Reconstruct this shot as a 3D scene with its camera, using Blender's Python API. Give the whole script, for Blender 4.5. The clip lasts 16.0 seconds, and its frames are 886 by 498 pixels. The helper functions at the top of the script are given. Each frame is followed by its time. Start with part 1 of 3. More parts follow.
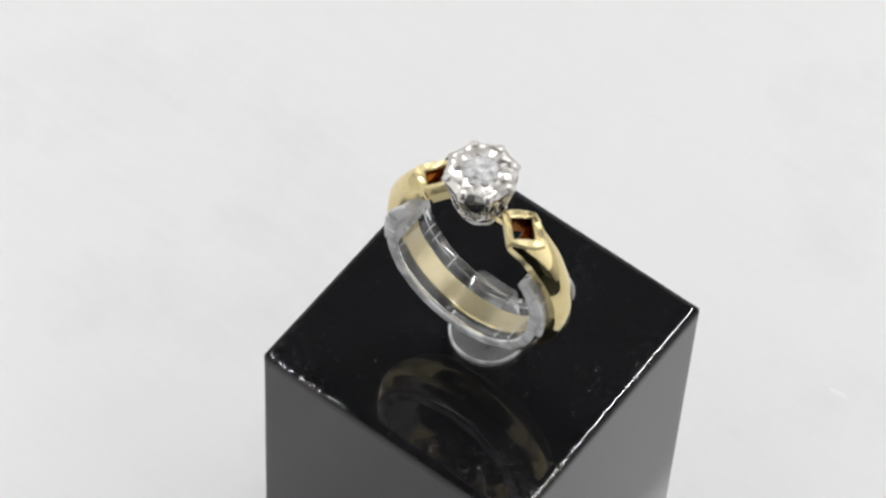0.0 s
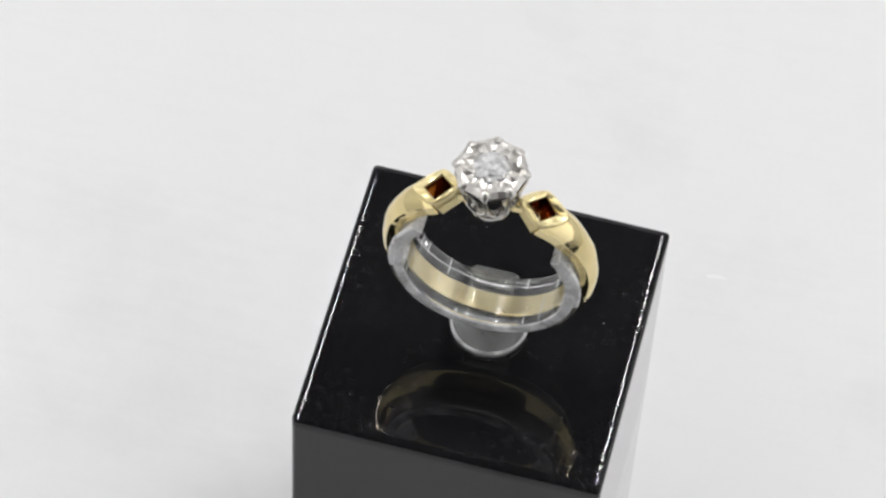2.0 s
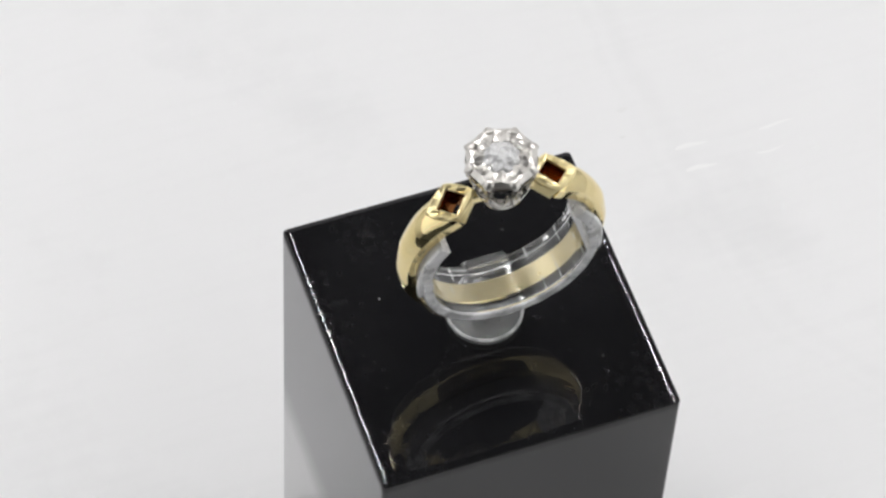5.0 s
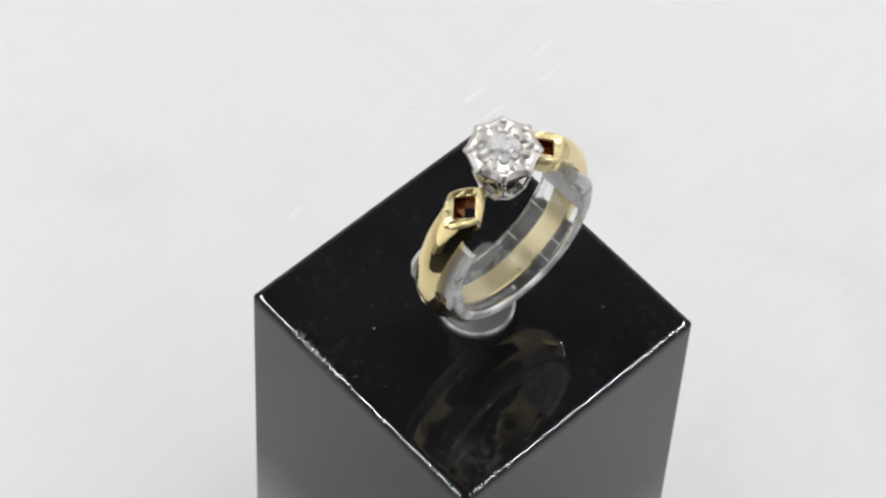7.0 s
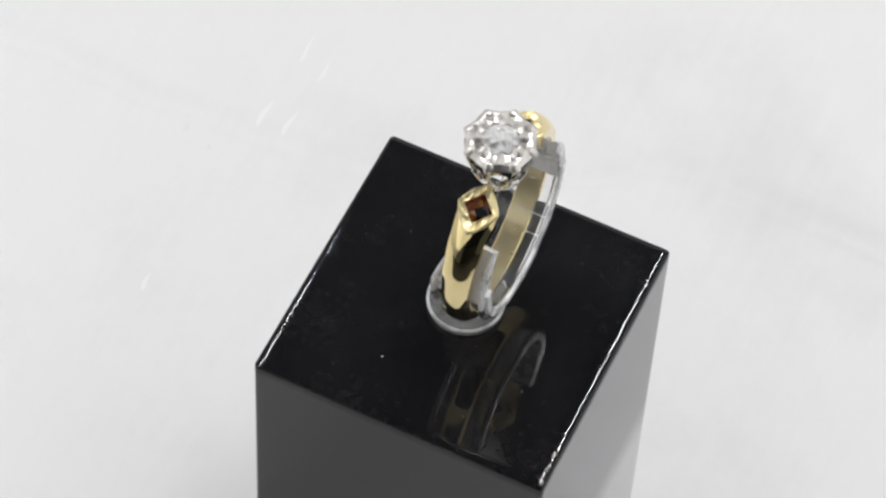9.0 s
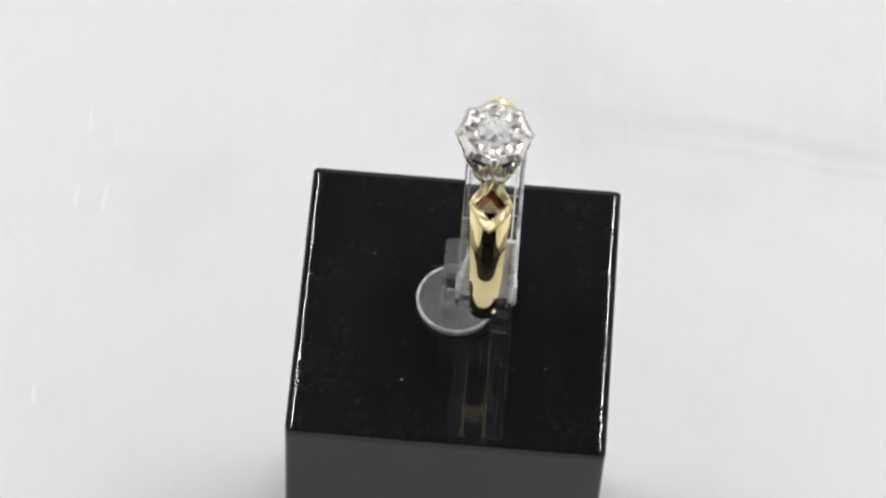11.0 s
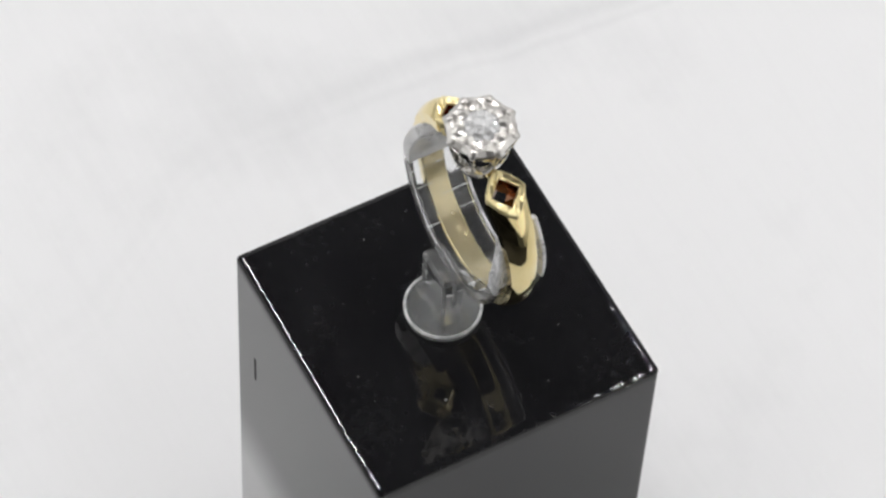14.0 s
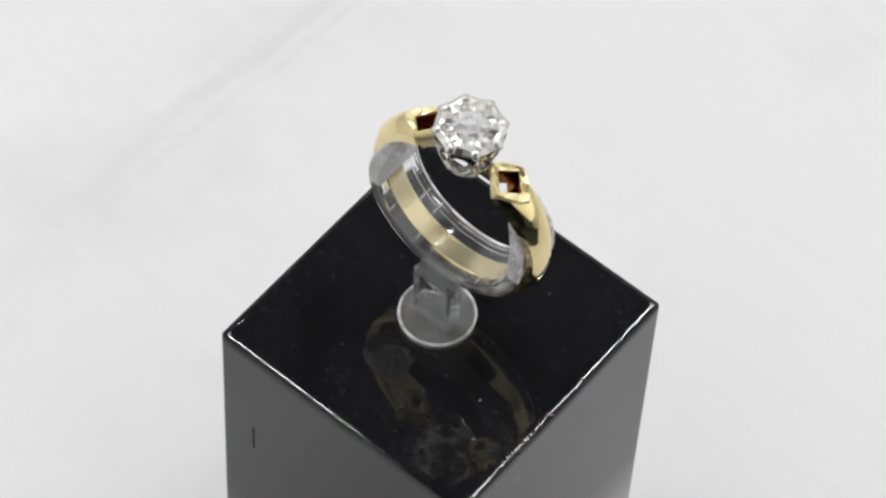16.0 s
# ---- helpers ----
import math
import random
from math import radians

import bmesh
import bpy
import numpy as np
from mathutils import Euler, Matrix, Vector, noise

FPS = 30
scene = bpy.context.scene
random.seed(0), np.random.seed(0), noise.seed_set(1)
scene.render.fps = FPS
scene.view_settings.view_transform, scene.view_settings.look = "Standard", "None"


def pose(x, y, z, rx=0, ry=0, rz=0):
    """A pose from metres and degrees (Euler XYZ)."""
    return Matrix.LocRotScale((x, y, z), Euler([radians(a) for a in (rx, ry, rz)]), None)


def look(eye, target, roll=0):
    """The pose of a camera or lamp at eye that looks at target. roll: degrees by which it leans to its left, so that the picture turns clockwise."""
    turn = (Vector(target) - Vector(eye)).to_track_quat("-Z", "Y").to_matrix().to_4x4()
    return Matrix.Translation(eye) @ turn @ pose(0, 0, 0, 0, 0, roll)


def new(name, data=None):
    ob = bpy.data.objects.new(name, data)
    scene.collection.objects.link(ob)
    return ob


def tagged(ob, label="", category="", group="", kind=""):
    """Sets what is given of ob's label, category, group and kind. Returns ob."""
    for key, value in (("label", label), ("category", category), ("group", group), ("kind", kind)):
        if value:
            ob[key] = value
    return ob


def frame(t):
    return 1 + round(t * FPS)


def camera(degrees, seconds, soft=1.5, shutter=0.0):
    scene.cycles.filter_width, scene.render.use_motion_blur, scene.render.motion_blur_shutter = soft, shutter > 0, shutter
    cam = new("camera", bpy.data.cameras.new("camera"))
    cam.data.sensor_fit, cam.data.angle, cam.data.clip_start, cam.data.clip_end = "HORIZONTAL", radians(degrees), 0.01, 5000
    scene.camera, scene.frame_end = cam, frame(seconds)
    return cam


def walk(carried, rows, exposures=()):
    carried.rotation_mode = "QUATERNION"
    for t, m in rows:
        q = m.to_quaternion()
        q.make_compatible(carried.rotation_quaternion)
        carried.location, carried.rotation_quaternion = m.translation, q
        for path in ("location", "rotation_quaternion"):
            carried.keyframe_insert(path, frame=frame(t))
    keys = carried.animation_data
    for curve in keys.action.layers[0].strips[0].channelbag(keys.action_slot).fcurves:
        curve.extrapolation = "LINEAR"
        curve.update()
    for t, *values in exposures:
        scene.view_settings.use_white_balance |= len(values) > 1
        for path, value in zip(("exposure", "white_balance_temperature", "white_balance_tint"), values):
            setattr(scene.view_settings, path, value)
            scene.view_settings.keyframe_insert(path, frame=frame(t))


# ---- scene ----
# ---- camera: stands still over a small turntable ----
MM = 0.001
ELEV, DIST, ROLL = 57.29, 0.3491, 3.64
TARGET = Vector((-0.00235, 0.0, 0.01352))
WAY = Vector((0, math.cos(radians(ELEV)), -math.sin(radians(ELEV))))
EYE = TARGET - WAY * DIST
cam = camera(13.66, 16.0, soft=2.5)
walk(cam, [(0, look(EYE, TARGET, ROLL)), (16, look(EYE, TARGET, ROLL))])

# the turn of the table: seconds, degrees
TURN = [(0, -34.0), (1, -22.5), (2, -11.4), (3, -0.25), (6.5, 39.7), (7.5, 51.0), (8.5, 61.9), (9, 67.4), (12.5, 104.9), (13.5, 116.0), (14.5, 126.6), (15.5, 137.6), (16, 143.5)]
AXIS_TO_BLOCK = Vector((2.02 * MM, 0.71 * MM, 0))
BLOCK = 30.45 * MM
TALL = 55.8 * MM


def turn_at(t):
    """Degrees of the table's turn, smoothed between the known times."""
    ts, av = [r[0] for r in TURN], [r[1] for r in TURN]
    n = len(ts)
    sl = [(av[min(i + 1, n - 1)] - av[max(i - 1, 0)]) / (ts[min(i + 1, n - 1)] - ts[max(i - 1, 0)]) for i in range(n)]
    i = max(k for k in range(n - 1) if ts[k] <= t)
    h = ts[i + 1] - ts[i]
    u = (t - ts[i]) / h
    return (av[i] * (2 * u**3 - 3 * u**2 + 1) + sl[i] * h * (u**3 - 2 * u**2 + u)
            + av[i + 1] * (3 * u**2 - 2 * u**3) + sl[i + 1] * h * (u**3 - u**2))


# ---- light: two bars of diodes along the roof of a pale tent, added fill panels at its sides, dark in front ----
scene.view_settings.exposure = 0.0
world = bpy.data.worlds.new("world")
scene.world = world
world.use_nodes = True
world.node_tree.nodes["Background"].inputs[0].default_value = (0.9, 0.95, 1.0, 1)
world.node_tree.nodes["Background"].inputs[1].default_value = 0.05


def fill_panel(x, y, z, power, sx, sy):
    data = bpy.data.lights.new("side_fill", "AREA")
    data.shape, data.size, data.size_y, data.energy = "RECTANGLE", sx, sy, power
    data.color = (0.992, 0.985, 0.985)
    ob = new("side_fill", data)
    ob.matrix_world = look((x, y, z), (0, 0, -0.02))
    return tagged(ob, "unseen fill panel added beside the marble turntable", "lamp", group="lamp panels")


for sx in (-1, 1):
    fill_panel(sx * 0.36, -0.08, 0.24, 0.53, 0.6, 0.42)          # added unseen fill from both sides, brightens block sides and clip front


# ---- materials ----
def material(name, color, rough=0.5, metal=0.0, **more):
    m = bpy.data.materials.new(name)
    m.use_nodes = True
    b = m.node_tree.nodes["Principled BSDF"]
    b.inputs["Base Color"].default_value = (*color, 1)
    b.inputs["Roughness"].default_value = rough
    b.inputs["Metallic"].default_value = metal
    for k, v in more.items():
        b.inputs[k].default_value = v
    return m


def node(m, kind, **values):
    n = m.node_tree.nodes.new(kind)
    for k, v in values.items():
        n.inputs[k].default_value = v
    return n


def wire(m, a, b):
    m.node_tree.links.new(a, b)


def textured(m, scale, bump, low, high, detail=4.0, coarse=None, rough=None):
    """Noise at a fine and a coarse scale in colour, roughness and relief."""
    b = m.node_tree.nodes["Principled BSDF"]
    co = node(m, "ShaderNodeTexCoord")
    fine = node(m, "ShaderNodeTexNoise", Scale=scale, Detail=detail)
    wide = node(m, "ShaderNodeTexNoise", Scale=coarse or scale / 8, Detail=3.0)
    for n in (fine, wide):
        wire(m, co.outputs["Object"], n.inputs["Vector"])
    add = node(m, "ShaderNodeMath")
    add.operation = "ADD"
    wire(m, fine.outputs["Fac"], add.inputs[0])
    wire(m, wide.outputs["Fac"], add.inputs[1])
    ramp = node(m, "ShaderNodeMapRange")
    ramp.inputs["From Min"].default_value, ramp.inputs["From Max"].default_value = 0.7, 1.3
    wire(m, add.outputs[0], ramp.inputs["Value"])
    mix = node(m, "ShaderNodeMix")
    mix.data_type = "RGBA"
    mix.inputs[6].default_value, mix.inputs[7].default_value = (*low, 1), (*high, 1)
    wire(m, ramp.outputs[0], mix.inputs[0])
    wire(m, mix.outputs[2], b.inputs["Base Color"])
    if rough:
        rr = node(m, "ShaderNodeMapRange")
        rr.inputs["From Min"].default_value, rr.inputs["From Max"].default_value = 0.7, 1.3
        rr.inputs["To Min"].default_value, rr.inputs["To Max"].default_value = rough
        wire(m, add.outputs[0], rr.inputs["Value"])
        wire(m, rr.outputs[0], b.inputs["Roughness"])
    bp = node(m, "ShaderNodeBump", Strength=bump, Distance=0.0002)
    wire(m, fine.outputs["Fac"], bp.inputs["Height"])
    wire(m, bp.outputs[0], b.inputs["Normal"])
    return m


GOLD = textured(material("yellow_gold", (0.89, 0.735, 0.34), 0.1, 1.0), 500, 0.05, (0.86, 0.71, 0.35), (0.92, 0.79, 0.45), rough=(0.03, 0.1))
SATIN_GOLD = textured(material("satin_gold", (0.89, 0.735, 0.34), 0.4, 1.0), 900, 0.05, (0.84, 0.71, 0.38), (0.92, 0.80, 0.48), coarse=60, rough=(0.25, 0.34))
CUT_GOLD = textured(material("bright_cut_gold", (0.92, 0.77, 0.37), 0.28, 1.0), 700, 0.15, (0.90, 0.75, 0.38), (0.96, 0.85, 0.50), rough=(0.28, 0.46))
WHITE_GOLD = textured(material("white_gold", (0.76, 0.73, 0.68), 0.13, 1.0), 700, 0.06, (0.72, 0.69, 0.64), (0.80, 0.78, 0.74), rough=(0.08, 0.2))
CUT_WHITE = textured(material("bright_cut_white_gold", (0.82, 0.80, 0.77), 0.2, 1.0), 900, 0.15, (0.68, 0.655, 0.62), (0.80, 0.78, 0.745), rough=(0.27, 0.42))
# gold darkened and reddened in colour for shade and bounced light in the holes
SHADED_GOLD = textured(material("shaded_gold", (0.6, 0.3, 0.08), 0.3, 1.0), 600, 0.1, (0.12, 0.04, 0.015), (0.44, 0.17, 0.045), rough=(0.12, 0.3))
DIAMOND = material("diamond", (1.0, 1.0, 1.0), 0.0, 0.0, **{"IOR": 2.42, "Transmission Weight": 0.25})


def scintillate(m):
    """Fine crossing facets inside the stone."""
    co = node(m, "ShaderNodeTexCoord")
    cells = node(m, "ShaderNodeTexVoronoi", Scale=1250.0)
    wire(m, co.outputs["Object"], cells.inputs["Vector"])
    bp = node(m, "ShaderNodeBump", Strength=1.0, Distance=0.0006)
    wire(m, cells.outputs["Distance"], bp.inputs["Height"])
    wire(m, bp.outputs[0], m.node_tree.nodes["Principled BSDF"].inputs["Normal"])


scintillate(DIAMOND)
CLEAR = textured(material("clear_acrylic", (1.0, 1.0, 1.0), 0.02, 0.0, **{"IOR": 1.49, "Transmission Weight": 0.97}), 900, 0.12, (0.98, 0.985, 0.985), (1.0, 1.0, 1.0), rough=(0.0, 0.04))
FROSTED = textured(material("hazy_acrylic", (0.9, 0.92, 0.92), 0.25, 0.0, **{"IOR": 1.49, "Transmission Weight": 0.82}), 700, 0.15, (0.86, 0.88, 0.88), (0.96, 0.97, 0.97), rough=(0.03, 0.15))
HAZY = textured(material("white_hazy_acrylic", (0.92, 0.93, 0.93), 0.3, 0.0, **{"IOR": 1.49, "Transmission Weight": 0.42}), 700, 0.4, (0.96, 0.965, 0.965), (1.0, 1.0, 1.0), coarse=150, rough=(0.15, 0.4))
# white put into the band's clear front rim in place of piped light
RIM = textured(material("whitened_rim_acrylic", (0.94, 0.95, 0.95), 0.12, 0.0, **{"IOR": 1.49, "Transmission Weight": 0.3}), 900, 0.4, (0.96, 0.97, 0.97), (1.0, 1.0, 1.0), coarse=200, rough=(0.03, 0.15))


def mottled(m, low, high, scale):
    """Cloudy and clearer patches in a plastic."""
    co = node(m, "ShaderNodeTexCoord")
    n = node(m, "ShaderNodeTexNoise", Scale=scale, Detail=3.0)
    wire(m, co.outputs["Object"], n.inputs["Vector"])
    mr = node(m, "ShaderNodeMapRange")
    mr.inputs["From Min"].default_value, mr.inputs["From Max"].default_value = 0.38, 0.62
    mr.inputs["To Min"].default_value, mr.inputs["To Max"].default_value = low, high
    wire(m, n.outputs["Fac"], mr.inputs["Value"])
    wire(m, mr.outputs[0], m.node_tree.nodes["Principled BSDF"].inputs["Transmission Weight"])


mottled(HAZY, 0.05, 0.62, 400)
mottled(RIM, 0.05, 0.6, 500)
mottled(FROSTED, 0.78, 0.88, 350)
# white strips on the clip stand in for diode glints and refracted bands
GLINT = textured(material("white_glint_line", (0.92, 0.93, 0.93), 0.25, 0.0, **{"IOR": 1.49, "Transmission Weight": 0.12}), 500, 0.2, (0.88, 0.9, 0.9), (0.95, 0.96, 0.96), coarse=150, rough=(0.15, 0.4))
BLACK = textured(material("black_acrylic", (0.009, 0.009, 0.01), 0.03, 0.0, **{"IOR": 1.45}), 1200, 0.012, (0.007, 0.007, 0.008), (0.013, 0.013, 0.014), rough=(0.02, 0.05))
GLOW = material("diode_light", (1, 1, 1), 0.5, 0.0, **{"Emission Color": (0.992, 0.985, 0.985, 1), "Emission Strength": 318.0})
DUST = material("pale_dust", (0.6, 0.6, 0.58), 0.8)
SCUFF = material("dark_scuff", (0.02, 0.02, 0.02), 0.7)
STREAK = material("white_streak", (0.885, 0.885, 0.885), 0.35)
TENT = textured(material("white_tent_cloth", (0.8, 0.8, 0.8), 0.9), 60, 0.3, (0.76, 0.76, 0.76), (0.83, 0.83, 0.83))
DARK_WALL = textured(material("dark_wall", (0.03, 0.03, 0.035), 0.9), 20, 0.3, (0.02, 0.02, 0.024), (0.04, 0.04, 0.045))


def marble():
    """White marble sheet: cloudy greys, fine brushed grain and one grey vein in two strands."""
    m = material("white_marble", (0.84, 0.84, 0.84), 0.35)
    b = m.node_tree.nodes["Principled BSDF"]
    co = node(m, "ShaderNodeTexCoord")
    sep = node(m, "ShaderNodeSeparateXYZ")
    wire(m, co.outputs["Object"], sep.inputs[0])
    wob = node(m, "ShaderNodeTexNoise", Scale=90.0, Detail=5.0)
    wire(m, co.outputs["Object"], wob.inputs["Vector"])
    # u along the vein: y from -80 to 60 mm
    u = node(m, "ShaderNodeMapRange")
    u.inputs["From Min"].default_value, u.inputs["From Max"].default_value = -0.08, 0.06
    wire(m, sep.outputs["Y"], u.inputs["Value"])
    cur = node(m, "ShaderNodeFloatCurve")
    c = cur.mapping.curves[0]
    pts = [(-80, 60.5), (-45, 63.0), (-31, 64.4), (-16, 65.0), (-3, 64.9), (7, 59.4), (13.4, 54.3), (22, 49.6), (32, 47.5), (60, 45.5)]
    while len(c.points) < len(pts):
        c.points.new(0.5, 0.5)
    for p, (y, x) in zip(c.points, pts):
        p.location = ((y + 80) / 140, (x - 40) / 30)
    cur.mapping.update()
    wire(m, u.outputs[0], cur.inputs["Value"])
    vx = node(m, "ShaderNodeMapRange")
    vx.inputs["To Min"].default_value, vx.inputs["To Max"].default_value = 0.040, 0.070
    wire(m, cur.outputs[0], vx.inputs["Value"])

    def math_node(op, a, b2):
        n = node(m, "ShaderNodeMath")
        n.operation = op
        for i, v in enumerate((a, b2)):
            if isinstance(v, (int, float)):
                n.inputs[i].default_value = v
            else:
                wire(m, v, n.inputs[i])
        return n.outputs[0]

    d = math_node("SUBTRACT", sep.outputs["X"], vx.outputs[0])
    d = math_node("ADD", d, math_node("MULTIPLY", math_node("SUBTRACT", wob.outputs["Fac"], 0.5), 0.004))

    def strand(centre, wide, strength):
        a = math_node("ABSOLUTE", math_node("SUBTRACT", d, centre), 0)
        n = node(m, "ShaderNodeMapRange")
        n.interpolation_type = "SMOOTHSTEP"
        n.inputs["From Min"].default_value, n.inputs["From Max"].default_value = 0, wide
        n.inputs["To Min"].default_value, n.inputs["To Max"].default_value = strength, 0
        wire(m, a, n.inputs["Value"])
        return n.outputs[0]

    vein = math_node("ADD", strand(0, 0.0022, 0.17), strand(-0.0028, 0.0012, 0.11))
    vein = math_node("ADD", vein, strand(0.004, 0.008, 0.05))
    patch = node(m, "ShaderNodeTexNoise", Scale=35.0, Detail=2.0)
    wire(m, co.outputs["Object"], patch.inputs["Vector"])
    pm = node(m, "ShaderNodeMapRange")
    pm.inputs["From Min"].default_value, pm.inputs["From Max"].default_value = 0.35, 0.6
    pm.inputs["To Min"].default_value = 0.35
    wire(m, patch.outputs["Fac"], pm.inputs["Value"])
    vein = math_node("MULTIPLY", vein, pm.outputs[0])
    fade = node(m, "ShaderNodeMapRange")
    fade.inputs["From Min"].default_value, fade.inputs["From Max"].default_value = -0.030, -0.008
    fade.inputs["To Min"].default_value, fade.inputs["To Max"].default_value = 0.95, 0.28
    wire(m, sep.outputs["Y"], fade.inputs["Value"])
    vein = math_node("MULTIPLY", vein, fade.outputs[0])
    # brushed grain along x, and cloudy patches
    mp = node(m, "ShaderNodeMapping")
    mp.inputs["Scale"].default_value = (60, 700, 60)
    wire(m, co.outputs["Object"], mp.inputs["Vector"])
    grain = node(m, "ShaderNodeTexNoise", Scale=1.0, Detail=3.0)
    wire(m, mp.outputs[0], grain.inputs["Vector"])
    cloud = node(m, "ShaderNodeTexNoise", Scale=22.0, Detail=6.0, Roughness=0.6)
    wire(m, co.outputs["Object"], cloud.inputs["Vector"])
    cm = node(m, "ShaderNodeMapRange")
    cm.inputs["From Min"].default_value, cm.inputs["From Max"].default_value = 0.52, 0.75
    cm.inputs["To Max"].default_value = 0.2
    wire(m, cloud.outputs["Fac"], cm.inputs["Value"])
    gm = math_node("MULTIPLY", math_node("SUBTRACT", grain.outputs["Fac"], 0.5), 0.09)
    tot = math_node("ADD", math_node("ADD", vein, cm.outputs[0]), gm)
    mix = node(m, "ShaderNodeMix")
    mix.data_type = "RGBA"
    mix.inputs[6].default_value, mix.inputs[7].default_value = (0.84, 0.84, 0.845, 1), (0.42, 0.43, 0.44, 1)
    wire(m, tot, mix.inputs[0])
    wire(m, mix.outputs[2], b.inputs["Base Color"])
    bp = node(m, "ShaderNodeBump", Strength=0.08, Distance=0.0002)
    wire(m, grain.outputs["Fac"], bp.inputs["Height"])
    wire(m, bp.outputs[0], b.inputs["Normal"])
    return m


MARBLE = marble()


# ---- building helpers ----
def part(name, bm, mat, parent=None, label="", smooth=False, angle=0):
    """Links a bmesh as one mesh object under a thing or part."""
    bmesh.ops.recalc_face_normals(bm, faces=bm.faces)
    for f in bm.faces:
        f.smooth = smooth
    if angle:
        for e in bm.edges:
            if len(e.link_faces) == 2 and e.calc_face_angle(0) > radians(angle):
                e.smooth = False
    me = bpy.data.meshes.new(name)
    bm.to_mesh(me)
    bm.free()
    me.materials.append(mat)
    ob = new(name, me)
    if parent is not None:
        ob.parent = parent
    if label:
        ob["label"] = label
    return ob


def box(x0, x1, y0, y1, z0, z1, bevel=0.0, seg=2):
    bm = bmesh.new()
    bmesh.ops.create_cube(bm, size=1)
    for v in bm.verts:
        v.co = Vector((x0 if v.co.x < 0 else x1, y0 if v.co.y < 0 else y1, z0 if v.co.z < 0 else z1))
    if bevel:
        bmesh.ops.bevel(bm, geom=bm.edges[:], offset=bevel, segments=seg, affect="EDGES", profile=0.5)
    return bm


def loft(bm, rings, close_u=True, caps=True):
    """Joins rings of equal counts of points by quads."""
    vs = [[bm.verts.new(p) for p in r] for r in rings]
    n = len(vs[0])
    for a, b in zip(vs, vs[1:]):
        for i in range(n if close_u else n - 1):
            j = (i + 1) % n
            bm.faces.new((a[i], a[j], b[j], b[i]))
    if caps:
        bm.faces.new(vs[0][::-1])
        bm.faces.new(vs[-1])
    return vs


def lathe(profile, n=64, centre=(0, 0, 0)):
    """A solid turned about z from (radius, height) pairs that begin and end at the axis."""
    bm = bmesh.new()
    cx, cy, cz = centre
    first = bm.verts.new((cx, cy, cz + profile[0][1]))
    last = bm.verts.new((cx, cy, cz + profile[-1][1]))
    rings = [[bm.verts.new((cx + r * math.cos(2 * math.pi * i / n), cy + r * math.sin(2 * math.pi * i / n), cz + z)) for i in range(n)]
             for r, z in profile[1:-1]]
    for a, b in zip(rings, rings[1:]):
        for i in range(n):
            bm.faces.new((a[i], a[(i + 1) % n], b[(i + 1) % n], b[i]))
    for i in range(n):
        bm.faces.new((first, rings[0][(i + 1) % n], rings[0][i]))
        bm.faces.new((last, rings[-1][i], rings[-1][(i + 1) % n]))
    return bm


MOVERS = []


def thing(name, place, label, category, kind=""):
    """An Empty that rides on the turntable; place is its spot in the table's own space."""
    ob = new(name)
    ob.empty_display_size = 0.005
    tagged(ob, label, category, kind=kind)
    MOVERS.append((ob, place))
    return ob


# ---- the tent, the table and the turning marble sheet ----
def tent():
    f = -TALL
    part("floor", box(-0.45, 0.45, -0.16, 0.55, f - 0.03, f - 0.008), TENT)
    tagged(bpy.data.objects["floor"], "matt white tabletop under the turning marble sheet", "table", kind="structure")
    tagged(part("ground", box(-0.45, 0.45, -0.9, -0.162, f - 0.03, f - 0.010), DARK_WALL), "dark bench before the photo tent", "bench", kind="structure")
    for nm, d, mat, lab in (("wall_west", (-0.47, -0.45, -0.35, 0.55, f - 0.03, 0.482), TENT, "white cloth side of the photo tent"),
                            ("wall_east", (0.45, 0.47, -0.35, 0.55, f - 0.03, 0.482), TENT, "white cloth side of the photo tent"),
                            ("wall_north", (-0.47, 0.47, 0.55, 0.57, f - 0.03, 0.482), TENT, "white cloth back of the photo tent"),
                            ("wall_south", (-0.47, 0.47, -0.92, -0.90, f - 0.03, 0.482), DARK_WALL, "dark wall of the room before the tent"),
                            ("ceiling", (-0.47, 0.47, -0.90, 0.55, 0.482, 0.50), DARK_WALL, "dark ceiling over the photo tent")):
        tagged(part(nm, box(*d), mat), lab, "wall", kind="structure")


def diode_bar(x):
    """A slim bar under the roof with one row of small bright diodes."""
    t = new("lamp_bar")
    tagged(t, "slim white lamp bar with one row of bright diodes", "lamp", group="lamp bars")
    t.matrix_basis = pose(x, 0.22, 0.47)
    part("housing", box(-0.012, 0.012, -0.18, 0.18, 0, 0.012, 0.002), TENT, t)
    n = 44
    bm = bmesh.new()
    for i in range(n):
        y = -0.172 + 0.344 * i / (n - 1)
        bm.faces.new([bm.verts.new((a * 0.0035, y + b * 0.0018, -0.0006)) for a, b in ((-1, -1), (-1, 1), (1, 1), (1, -1))])
    tagged(part("diodes", bm, GLOW, t, "row of small glowing diodes"), kind="stuff")


